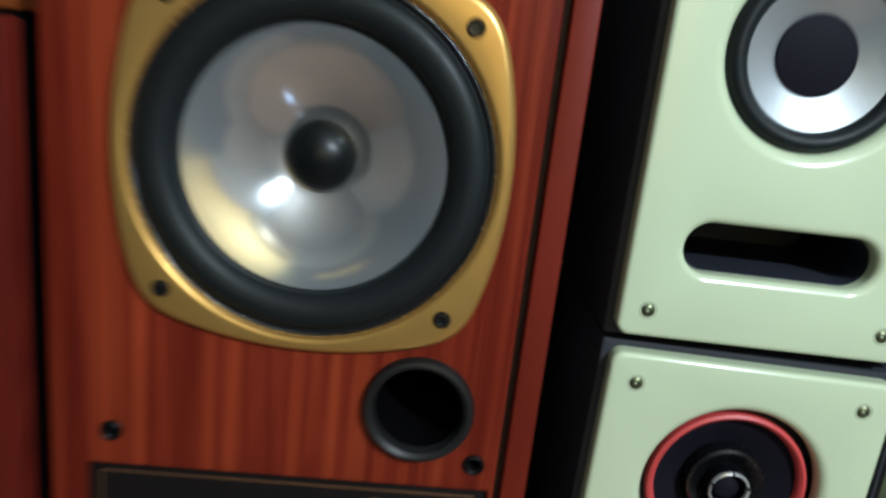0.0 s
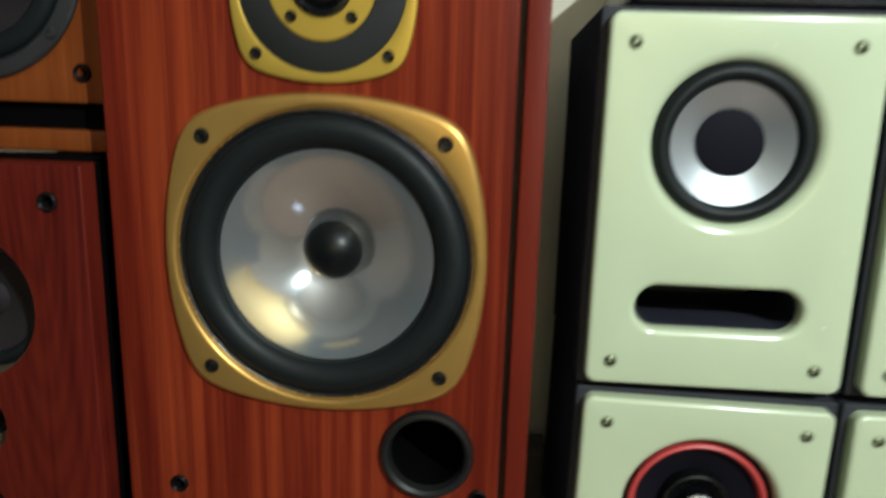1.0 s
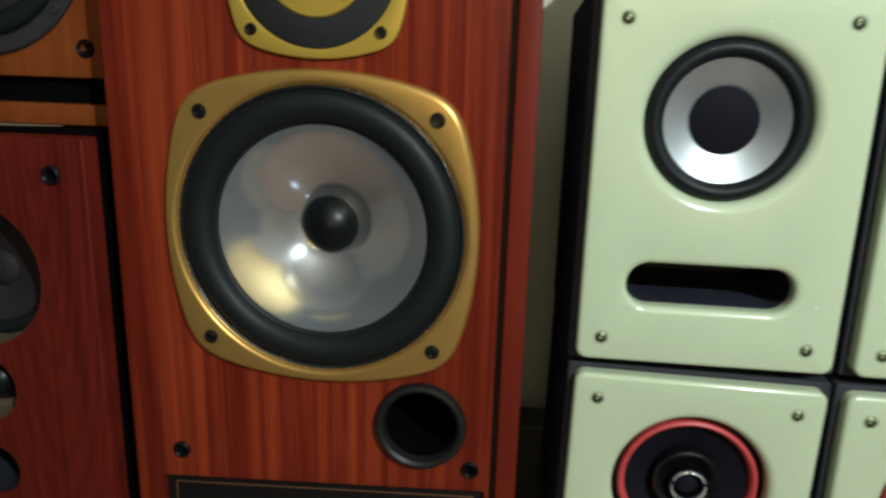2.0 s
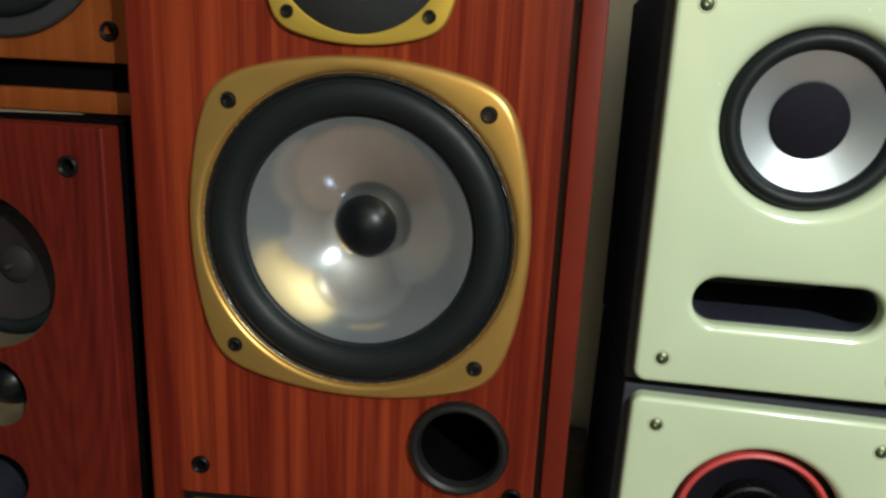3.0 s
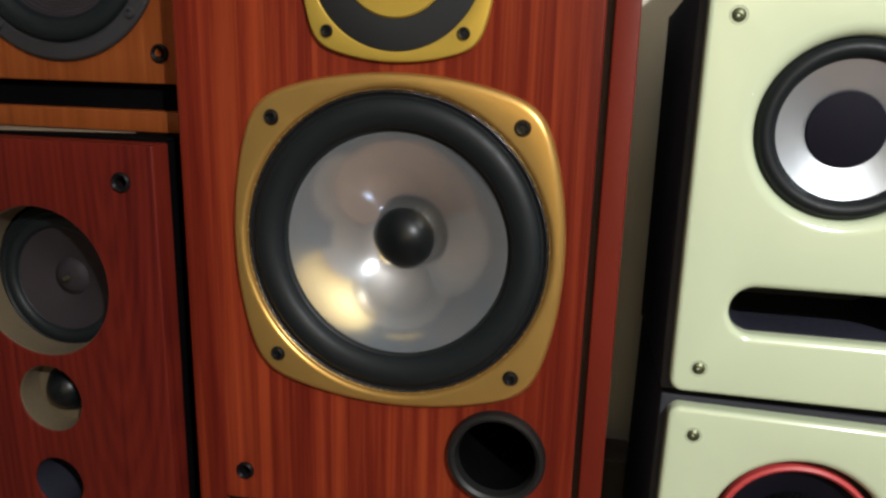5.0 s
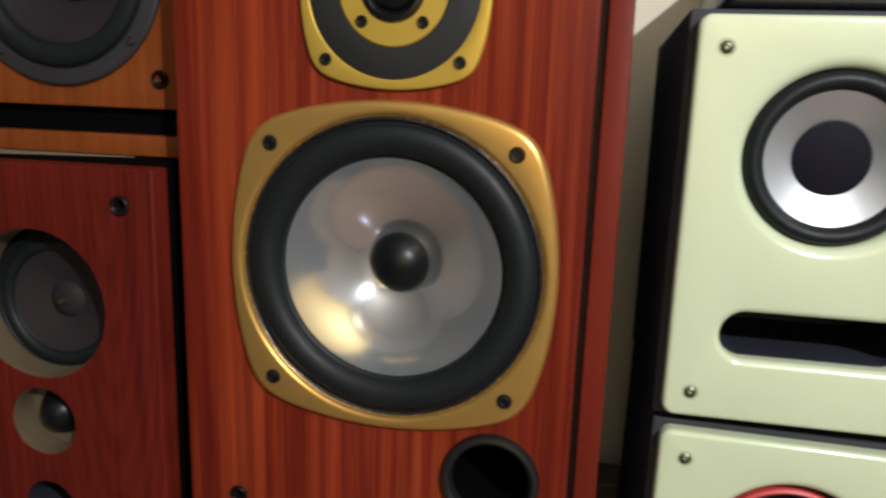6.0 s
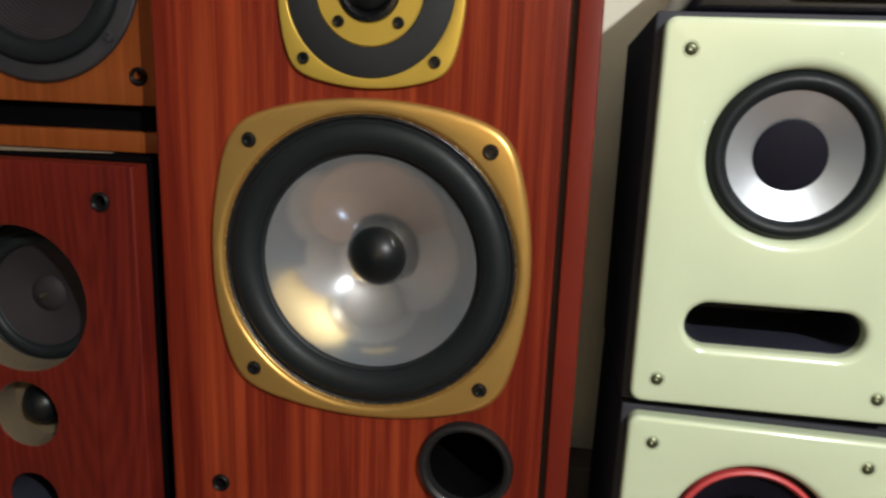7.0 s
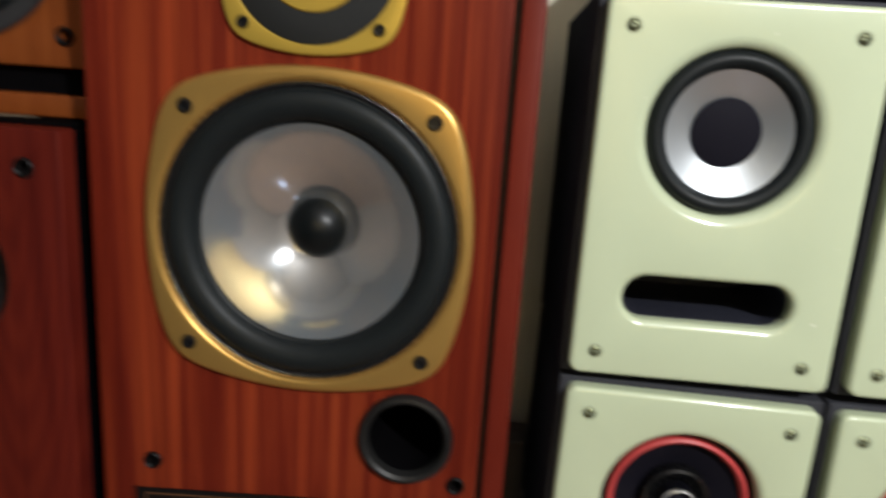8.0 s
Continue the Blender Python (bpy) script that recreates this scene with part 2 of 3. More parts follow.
def fill(bm, loops):
    edges = []
    for lp in loops:
        for i in range(len(lp)):
            e = bm.edges.get((lp[i], lp[(i + 1) % len(lp)]))
            edges.append(e or bm.edges.new((lp[i], lp[(i + 1) % len(lp)])))
    for g in bmesh.ops.triangle_fill(bm, use_beauty=True, use_dissolve=False, edges=edges)["geom"]:
        if isinstance(g, bmesh.types.BMFace):
            g.smooth = False


def slab(shape, y0, y1, bev, holes=(), back=True, steps=4):
    """A board with its face at y0 and its back at y1, a rounded edge, and holes (shape, edge radius, drop) through it."""
    bm = bmesh.new()
    front, rear = [], []
    for fn, b, sign in [(shape, bev, -1)] + [(h[0], h[1], 1) for h in holes]:
        loops = []
        for k in range(steps + 1):
            a = math.pi / 2 * k / steps
            loops.append(ring_verts(bm, fn(sign * b * (1 - math.sin(a))), y0 + b * (1 - math.cos(a))))
        loops.append(ring_verts(bm, fn(0.0), y1))
        for p, q in zip(loops, loops[1:]):
            bridge(bm, p, q)
        front.append(loops[0])
        rear.append(loops[-1])
    fill(bm, front)
    if back:
        fill(bm, rear)
    return bm


def lathe(profile, cx, cz, n=72):
    """A body of rings round an axis along y; profile rows are (radius, y)."""
    bm = bmesh.new()
    loops = []
    for r, y in profile:
        if r <= 0:
            loops.append([bm.verts.new((cx, y, cz))])
        else:
            loops.append(ring_verts(bm, circle(cx, cz, r, n)(), y))
    for a, b in zip(loops, loops[1:]):
        if len(a) == 1 or len(b) == 1:
            tip, rim = (a[0], b) if len(a) == 1 else (b[0], a)
            for i in range(n):
                bm.faces.new((tip, rim[i], rim[(i + 1) % n])).smooth = True
        else:
            bridge(bm, a, b)
    return bm


def lathe_up(profile, cx, cy, n=32):
    """The same about an upright axis; profile rows are (radius, z)."""
    bm = lathe(profile, 0, 0, n)
    for v in bm.verts:
        v.co = (cx + v.co.x, cy + v.co.z, v.co.y)
    return bm


def block(x0, x1, y0, y1, z0, z1, bev=0.002, seg=3):
    bm = bmesh.new()
    bmesh.ops.create_cube(bm, size=1.0)
    for v in bm.verts:
        v.co = ((x0 + x1) / 2 + v.co.x * (x1 - x0), (y0 + y1) / 2 + v.co.y * (y1 - y0), (z0 + z1) / 2 + v.co.z * (z1 - z0))
    if bev:
        bmesh.ops.bevel(bm, geom=bm.edges[:], offset=bev, segments=seg, profile=0.5, affect="EDGES")
    return bm


def arc(r0, y0, r1, y1, bulge, steps=12):
    """Profile points from (r0, y0) to (r1, y1) over a half roll that stands out by bulge (towards -y)."""
    out = []
    for k in range(steps + 1):
        f = k / steps
        out.append((r0 + (r1 - r0) * (0.5 - 0.5 * math.cos(math.pi * f)), y0 + (y1 - y0) * f - bulge * math.sin(math.pi * f)))
    return out


def shell(parent, x0, x1, y0, y1, z0, z1, wall, material, bev=0.0012, label="", askew=0.0, fall=0.0):
    """A hollow cabinet open to the front, and its back board."""
    boards = (("body", slab(rounded(x0, x1, z0, z1, 0.002, 3), y0, y1 - 0.0102, bev, [(rounded(x0 + wall, x1 - wall, z0 + wall, z1 - wall, 0.001, 3), 0.0002)]), material, label),
              ("back_board", block(x0, x1, y1 - 0.010, y1, z0, z1, 0.001, 1), M_BOX_BLACK, ""),
              ("damping", block(x0 + wall, x1 - wall, y1 - 0.06, y1 - 0.011, z0 + wall, z1 - wall, 0), M_SHADE, ""))
    for name, bm, paint, words in boards:
        for v in bm.verts:
            back = (v.co.y - y0) / (y1 - y0)
            v.co.x += askew * back
            v.co.z -= fall * back * (v.co.z - z0) / (z1 - z0)
        part(name, bm, paint, parent, words)


def socket_screw(parent, x, y, z, r, material=None):
    part("screw", lathe([(0, y - 0.08 * r), (0.48 * r, y - 0.08 * r), (0.54 * r, y - 0.42 * r), (0.80 * r, y - 0.45 * r), (0.97 * r, y - 0.25 * r), (r, y + 0.3 * r)], x, z, 20), material or M_PLASTIC, parent)


def grommet(parent, x, y, z, r):
    part("grille_socket", lathe([(0, y + 0.012), (0.56 * r, y + 0.012), (0.60 * r, y - 0.0012), (0.82 * r, y - 0.0026), (r, y - 0.0014), (r * 1.02, y + 0.002)], x, z, 28), M_GROMMET, parent, "black plastic grille socket")


def slotted_screw(parent, x, y, z, r):
    """Domed nickel head in a countersunk seat, with a cross recess."""
    bm = lathe([(0, y + 0.0006), (0.22 * r, y + 0.0002), (0.34 * r, y - 0.0010), (0.72 * r, y - 0.0006), (r, y + 0.0008), (r * 1.02, y + 0.003)], x, z, 20)
    head = part("screw", bm, M_SCREW, parent, "nickel cross-head screw")
    part("seat", lathe([(r * 0.98, y + 0.0006), (r * 1.12, y + 0.0001), (r * 1.16, y + 0.0005)], x, z, 24), M_SEAT, head)


# ---------------------------------------------------------------- the room
WALL_Y = 0.30


def room_box(name, x0, x1, y0, y1, z0, z1, material, label):
    return solid(name, block(x0, x1, y0, y1, z0, z1, 0), material, label, kind="structure")


room_box("floor", -2.3, 2.5, -2.2, WALL_Y, -0.90, -0.80, M_FLOOR, "warm wooden floor of the room")
room_box("ceiling", -2.3, 2.5, -2.2, WALL_Y, 1.95, 2.05, M_CEILING, "plain aged grey-beige painted ceiling")
room_box("wall_north", -2.4, 2.6, WALL_Y, WALL_Y + 0.1, -0.90, 2.05, M_WALL, "cream painted wall behind the loudspeakers")
# unseen wall behind the viewer, added and laid out for the cone's reflections: blue-grey below, greige above and
# beside, with two openings to a lit yellow hall
SOUTH = (
    ("wall_south_a", -2.4, -0.95, -0.90, 1.50, M_BLUE, "added blue-grey wall for reflections"),
    ("wall_south_b", -0.95, -0.47, -0.90, 1.24, M_BLUE, "added blue-grey wall under the small opening"),
    ("wall_south_c", -0.95, -0.47, 1.38, 1.50, M_BLUE, "added blue-grey wall over the small opening"),
    ("wall_south_d", -0.47, -0.20, -0.90, 1.50, M_BLUE, "added blue-grey wall for reflections"),
    ("wall_south_e", -0.20, 1.25, -0.90, -0.30, M_ROOM, "added greige wall near the floor"),
    ("wall_south_f", -0.20, 1.25, -0.30, 0.46, M_BLUE, "added blue-grey wall under the wide opening"),
    ("wall_south_g", 0.90, 1.25, 0.46, 2.05, M_ROOM, "greige painted wall beside the opening"),
    ("wall_south_h", -0.20, 0.90, 1.85, 2.05, M_ROOM, "greige painted wall over the wide opening"),
    ("wall_south_i", -2.4, -0.20, 1.50, 2.05, M_ROOM, "greige painted wall above the blue-grey"),
    ("wall_south_j", 1.25, 2.6, -0.90, 2.05, M_ROOM, "greige painted wall"),
)
for name, x0, x1, z0, z1, paint, words in SOUTH:
    room_box(name, x0, x1, -2.3, -2.2, z0, z1, paint, words)
# hall added behind the openings to mirror as yellow patches in the cone
room_box("hall_floor", -1.2, 1.5, -3.3, -2.3, -0.90, -0.80, M_FLOOR, "added warm wooden floor of the unseen hall")
room_box("hall_ceiling", -1.2, 1.5, -3.3, -2.3, 1.95, 2.05, M_CEILING, "added grey-beige ceiling of the unseen hall")
room_box("hall_wall_back", -1.3, 1.6, -3.4, -3.3, -0.90, 2.05, M_YELLOW, "added warm yellow wall that the cone mirrors")
room_box("hall_wall_side_a", -1.3, -1.2, -3.3, -2.3, -0.90, 2.05, M_YELLOW, "added warm yellow wall that the cone mirrors")
room_box("hall_wall_side_b", 1.5, 1.6, -3.3, -2.3, -0.90, 2.05, M_YELLOW, "added warm yellow wall that the cone mirrors")
room_box("wall_west", -2.4, -2.3, -2.2, WALL_Y, -0.90, 2.05, M_ROOM, "plain greige painted wall")
room_box("wall_east", 2.5, 2.6, -2.2, WALL_Y, -0.90, 2.05, M_ROOM, "plain greige painted wall")

trim = room_box("trim", 0.212, 0.40, WALL_Y - 0.012, WALL_Y - 0.0005, -0.8, 1.95, M_PINK, "dusty pink upright wall trim")

board = thing("low_cabinet", (0.1, 0.0, -0.8), "long dark cabinet that carries the loudspeakers", "cabinet")
part("body", block(-0.75, 0.95, -0.06, 0.295, -0.80, -0.0305, 0.003), M_BOX_BLACK, board)
part("top_board", block(-0.77, 0.97, -0.08, 0.297, -0.030, -0.0002, 0.004), M_BOX_BLACK, board)

# ---------------------------------------------------------------- cherry tower loudspeaker
TL, TR, TOP = -0.1487, 0.143, 1.075


def tower():
    t = thing("tower_loudspeaker", (0, 0.15, 0), "tall cherry-red wood veneer loudspeaker with gold-framed drivers", "loudspeaker")
    # unseen sides made black to keep red bounced light off the cream boxes
    shell(t, TL + 0.001, TR, 0.0225, 0.285, 0.0, TOP, 0.016, M_BOX_BLACK, 0.0012, "cabinet body behind the veneered front, unseen sides black against red bounce")
    part("side_board", block(0.1282, TR, 0.0005, 0.0223, 0.0, TOP, 0.0012), M_EDGE, t, "narrow plain cherry-red edge board beside a dark groove")
    wz, tz = 0.800, 0.976
    LEAN, GROMMETS = 0.042, ((-0.1105, 0.6235), (0.1095, 0.6275))
    holes = [(circle(0, wz, 0.0985, 96), 0.0005), (circle(0, tz, 0.040, 64), 0.0005), (circle(0.0725, 0.6605, 0.0300, 64), 0.0005)]
    holes += [(circle(x, z, 0.0046, 20), 0.0004) for x, z in GROMMETS]
    holes.append((leaning(rounded(-0.127, 0.1205, 0.42, 0.6055, 0.001, 2), LEAN), 0.0004))
    part("baffle", slab(rounded(TL, 0.1236, 0.0, TOP, 0.002, 3), 0.0, 0.020, 0.0018, holes), M_CHERRY, t, "cherry veneer front board")
    part("groove", block(0.1237, 0.1281, 0.009, 0.0222, 0.0, TOP, 0), M_GROOVE, t)
    # sunk black plate
    plate = part("name_plate", slab(leaning(rounded(-0.1265, 0.120, 0.4205, 0.605, 0.001, 2), LEAN), 0.004, 0.012, 0.0006), M_PLATE, t, "sunk black plate with fine gold line and ring")
    part("border_line", slab(leaning(rounded(-0.119, 0.1125, 0.43, 0.5985, 0.001, 2), LEAN), 0.0032, 0.0042, 0.0001,
                             [(leaning(rounded(-0.1183, 0.1118, 0.4307, 0.5978, 0.001, 2), LEAN), 0.0001)]), M_BRASS_PRINT, plate)
    part("gold_ring", slab(circle(0.052, 0.577, 0.0170, 48), 0.0030, 0.0042, 0.0002, [(circle(0.052, 0.577, 0.0146, 48), 0.0002)]), M_BRASS_PRINT, plate)
    part("gold_bar", block(-0.085, -0.035, 0.0030, 0.0042, 0.566, 0.5735, 0.0003, 1), M_BRASS_PRINT, plate)
    for x, z in GROMMETS:
        grommet(t, x, 0.0, z, 0.0066)

    # woofer
    w = part("woofer_frame", slab(cushion(-0.0003, wz, 0.1100, 0.22, 16.0), -0.0056, 0.003, 0.0050, [(circle(0, wz, 0.1008, 160), 0.0032)], steps=5), M_GOLD, t, "satin gold cast woofer frame")
    part("inner_rim", lathe([(0.1014, -0.0010), (0.1007, -0.0028), (0.1002, -0.0031), (0.0999, -0.0028), (0.0998, 0.0000)], 0, wz, 160), M_GOLD_EDGE, w, "bright gold inner rim")
    part("gasket", lathe([(0.1005, 0.002), (0.1002, -0.0022), (0.0990, -0.0026), (0.0975, -0.0024), (0.0958, -0.0016)], 0, wz, 120), M_FLANGE, w)
    part("glue_bead", lathe([(0.0996, -0.0022), (0.0992, -0.0031), (0.0986, -0.0033), (0.0980, -0.0030), (0.0976, -0.0022)], 0, wz, 160), M_GLUE, w, "shiny uneven black glue bead")
    part("surround", lathe([(0.0972, -0.0016), (0.0958, -0.0018)] + arc(0.0953, -0.0018, 0.0762, 0.0012, 0.0072, 20) + [(0.0752, 0.0022), (0.0735, 0.0026)], 0, wz, 120), M_RUBBER, w, "black rubber half-roll surround")
    # the cone curves in, from a shallow rim to a steep throat and an easier neck
    prof, depth = [], 0.0026
    for k in range(41):
        f = k / 40
        prof.append((0.0742 - 0.0572 * f, depth))
        f = (k + 0.5) / 40
        slope = 12 + 20.5 * (f / 0.8) ** 0.85 if f < 0.8 else 32.5 - 75 * (f - 0.8)
        depth += 0.0572 / 40 * math.tan(radians(slope))
    part("cone", lathe(prof, 0, wz, 120), M_CONE, w, "glossy silver-grey cone")
    cap = [(0.0, 0.0120)]
    for k in range(1, 17):
        a = math.pi / 2 * k / 16
        cap.append((0.0213 * math.sin(a), 0.0300 - 0.0180 * math.cos(a)))
    cap.append((0.0214, 0.0335))
    part("dust_cap", lathe(cap, 0, wz, 72), M_CAP, w, "shiny black domed dust cap")
    for sx in (-1, 1):
        for sz in (-1, 1):
            part("screw_seat", lathe([(0.0052, -0.0057), (0.0049, -0.0062), (0.0042, -0.0060)], sx * 0.080, wz + sz * 0.080, 24), M_FLANGE, w)
            socket_screw(w, sx * 0.080, -0.0058, wz + sz * 0.080, 0.0044)

    # tweeter
    tw = part("tweeter_frame", slab(cushion(0.0005, tz, 0.0600, 0.22, 16.0), -0.0042, 0.003, 0.0014, [(circle(0, tz, 0.0538, 96), 0.0006)]), M_YELLOW_GOLD, t, "yellow-gold tweeter frame")
    part("black_ring", lathe([(0.0536, -0.0030), (0.0528, -0.0036), (0.0350, -0.0036), (0.0345, -0.0030)], 0, tz, 96), M_MATT_BLACK, tw, "matt black ring")
    part("gold_plate", lathe([(0.0345, -0.0036), (0.0335, -0.0046), (0.0205, -0.0046), (0.0195, -0.0036)], 0, tz, 72), M_YELLOW_GOLD, tw, "gold inner tweeter plate")
    part("dome_surround", lathe([(0.0200, -0.0040), (0.0192, -0.0064), (0.0165, -0.0070), (0.0140, -0.0050), (0.0130, -0.0030)], 0, tz, 64), M_PLASTIC, tw)
    dome = [(0.0, -0.0105)] + [(0.0132 * math.sin(math.pi / 2 * k / 10), -0.0030 - 0.0075 * math.cos(math.pi / 2 * k / 10)) for k in range(1, 11)]
    part("dome", lathe(dome, 0, tz, 48), M_CAP, tw, "glossy black tweeter dome")
    for sx in (-1, 1):
        for sz in (-1, 1):
            socket_screw(tw, sx * 0.0425, -0.0044, tz + sz * 0.0425, 0.0040)
            socket_screw(tw, sx * 0.0192, -0.0049, tz + sz * 0.0195, 0.0038)

    # port
    px, pz = 0.0725, 0.6605
    part("port_tube", lathe([(0.0334, 0.0005), (0.0334, -0.0030), (0.0321, -0.0058), (0.0298, -0.0064), (0.0274, -0.0048), (0.0258, 0.0010)], px, pz, 72), M_PORT, t, "flared black plastic bass port")
    # bore coloured near-black so that its shade stays even where the lamp reaches
    part("port_lining", lathe([(0.0259, 0.0008), (0.0250, 0.012), (0.0248, 0.11), (0.0, 0.11)], px, pz, 72), M_SHADE, t)
    return t


tower()

# ---------------------------------------------------------------- cream and black loudspeakers
CX0, CX1 = 0.1785, 0.3460


def cream_shell(t, z0, z1, holes, fall=0.0):
    shell(t, CX0 - 0.0045, CX1 + 0.0045, 0.0065, 0.155, z0 - 0.0035, z1 + 0.0035, 0.010, M_BOX_BLACK, 0.0015, "black vinyl cabinet", -0.0065, fall)
    return part("baffle", slab(rounded(CX0, CX1, z0, z1, 0.0075, 8), -0.0045, 0.0064, 0.0032, holes, steps=5), M_CREAM, t, "glossy cream lacquered front board with rounded edges")


def upper_cream():
    t = thing("cream_loudspeaker", (0.261, 0.09, 0.719), "cream-fronted black loudspeaker with silver cone and slot port", "loudspeaker", "cream loudspeakers with slot ports")
    cx, cz = 0.2610, 0.8857
    z0, z1 = 0.7232, 0.9645
    screws = [(x, z) for x in (0.1945, 0.3272) for z in (0.7395, 0.9462)]
    holes = [(circle(cx, cz, 0.0506, 96), 0.0080), (rounded(0.2083, 0.3150, 0.7632, 0.7926, 0.0146, 10), 0.0048)]
    cream_shell(t, z0, z1, holes, 0.015)
    d = part("driver", lathe([(0.0507, 0.0050), (0.0502, 0.0016), (0.0492, 0.0004)] + arc(0.0490, 0.0004, 0.0400, 0.0014, 0.0042, 12) + [(0.0390, 0.0022)], cx, cz, 96), M_RUBBER, t, "black rubber surround")
    part("cone", lathe([(0.0394, 0.0020), (0.0300, 0.0070), (0.0205, 0.0113)], cx, cz, 96), M_SILVER, d, "silver aluminium cone")
    part("dust_cap", lathe([(0.0216, 0.0100), (0.0211, 0.0090), (0.0150, 0.0080), (0.0080, 0.0074), (0, 0.0072)], cx, cz, 64), M_NAVY, d, "black dust cap")
    part("slot_port", slab(rounded(0.2075, 0.3158, 0.7624, 0.7934, 0.0152, 10), 0.0066, 0.0900, 0.0004, [(rounded(0.2087, 0.3146, 0.7636, 0.7922, 0.0142, 10), 0.0004)]), M_SLOT, t, "dark slot port lining")
    part("slot_back", block(0.205, 0.316, 0.0905, 0.092, 0.761, 0.796, 0), M_BOX_BLACK, t)
    for x, z in screws:
        slotted_screw(t, x, -0.0048, z, 0.0044)
    return t


def lower_cream():
    t = thing("cream_loudspeaker", (0.261, 0.09, 0.549), "cream-fronted black loudspeaker with red-ringed coaxial driver", "loudspeaker", "cream loudspeakers with red rings")
    cx, cz = 0.2645, 0.6305
    z0, z1 = 0.5525, 0.7115
    cream_shell(t, z0, z1, [(circle(cx, cz, 0.0530, 96), 0.0062)])
    d = part("driver", lathe([(0.0534, 0.0120), (0.0534, 0.0100), (0.0500, 0.0090), (0.0468, 0.0085)], cx, cz, 96), M_RUBBER, t, "black driver rim behind the front board")
    part("red_ring", lathe([(0.0486, 0.0094), (0.0489, 0.0058), (0.0480, 0.0030), (0.0462, 0.0021), (0.0445, 0.0032), (0.0434, 0.0060), (0.0432, 0.0090)], cx, cz, 96), M_RED, d, "red rubber ring")
    part("cone", lathe([(0.0444, 0.0080), (0.0430, 0.0084), (0.0340, 0.0115), (0.0230, 0.0160)], cx, cz, 96), M_NAVY, d, "blue-black cone")
    part("inner_cone", lathe([(0.0240, 0.0150), (0.0236, 0.0050), (0.0222, 0.0034), (0.0206, 0.0040), (0.0170, 0.0072), (0.0120, 0.0100)], cx, cz, 72), M_PLASTIC, d, "black waveguide rim")
    plug = part("phase_ring", lathe([(0.01255, -0.0012), (0.0122, -0.0030), (0.0115, -0.0034), (0.0108, -0.0026), (0.0104, 0.0000)], cx, cz, 64), M_CHROME, d, "thin chrome centre ring")
    part("plug_wall", lathe([(0.0128, 0.0100), (0.0126, -0.0010), (0.0104, -0.0002), (0.0100, 0.0060)], cx, cz, 64), M_UNIT, d)
    for k in range(5):
        a = radians(72 * k + 90)
        u, w = math.cos(a), math.sin(a)
        part("slot", lathe([(0, -0.0040), (0.0010, -0.0038), (0.0012, -0.0010), (0.0012, 0.0060)], cx + 0.0114 * u, cz + 0.0114 * w, 10), M_UNIT, plug)
    part("dome", lathe([(0.0101, 0.0060), (0.0080, 0.0028), (0.0050, 0.0010), (0.0022, 0.0004), (0, 0.0002)], cx, cz, 40), M_NAVY, d, "blue-black centre dome")
    for x in (0.1950, 0.3280):
        for z in (0.6938, 0.5725):
            slotted_screw(t, x, -0.0048, z, 0.0044)
    return t


STEP = 0.1805
upper, lower = upper_cream(), lower_cream()
copy_thing(upper, pose(0.261 + STEP, 0.09, 0.719))
copy_thing(lower, pose(0.261 + STEP, 0.09, 0.5475))
# the lower box of the near stack leans a little
lower.rotation_euler.y = radians(0.9)
lower.location.x -= 0.0015

stand = thing("speaker_stand", (0.35, 0.1, 0), "black cabinet under the cream loudspeakers", "cabinet")
part("body", block(0.172, 0.532, 0.010, 0.195, 0.0, 0.5432, 0.003), M_BOX_BLACK, stand)

# black appliance on top of the cream loudspeakers
top = thing("black_audio_unit", (0.42, 0.1, 0.967), "black glossy audio unit on top of the cream loudspeakers", "audio unit")
bm = block(0.190, 0.66, 0.012, 0.235, 0.9672, 1.040, 0.0)
for v in bm.verts:
    if v.co.z > 1.0:
        v.co.x += 0.040 if v.co.x < 0.4 else -0.040
        v.co.y += 0.006 if v.co.y < 0.1 else 0.0
bmesh.ops.bevel(bm, geom=bm.edges[:], offset=0.006, segments=4, profile=0.5, affect="EDGES")
part("body", bm, M_UNIT, top)
part("front_panel", slab(rounded(0.250, 0.610, 0.976, 1.028, 0.004, 4), 0.0085, 0.0150, 0.001), M_UNIT, top, "raised black gloss front panel")

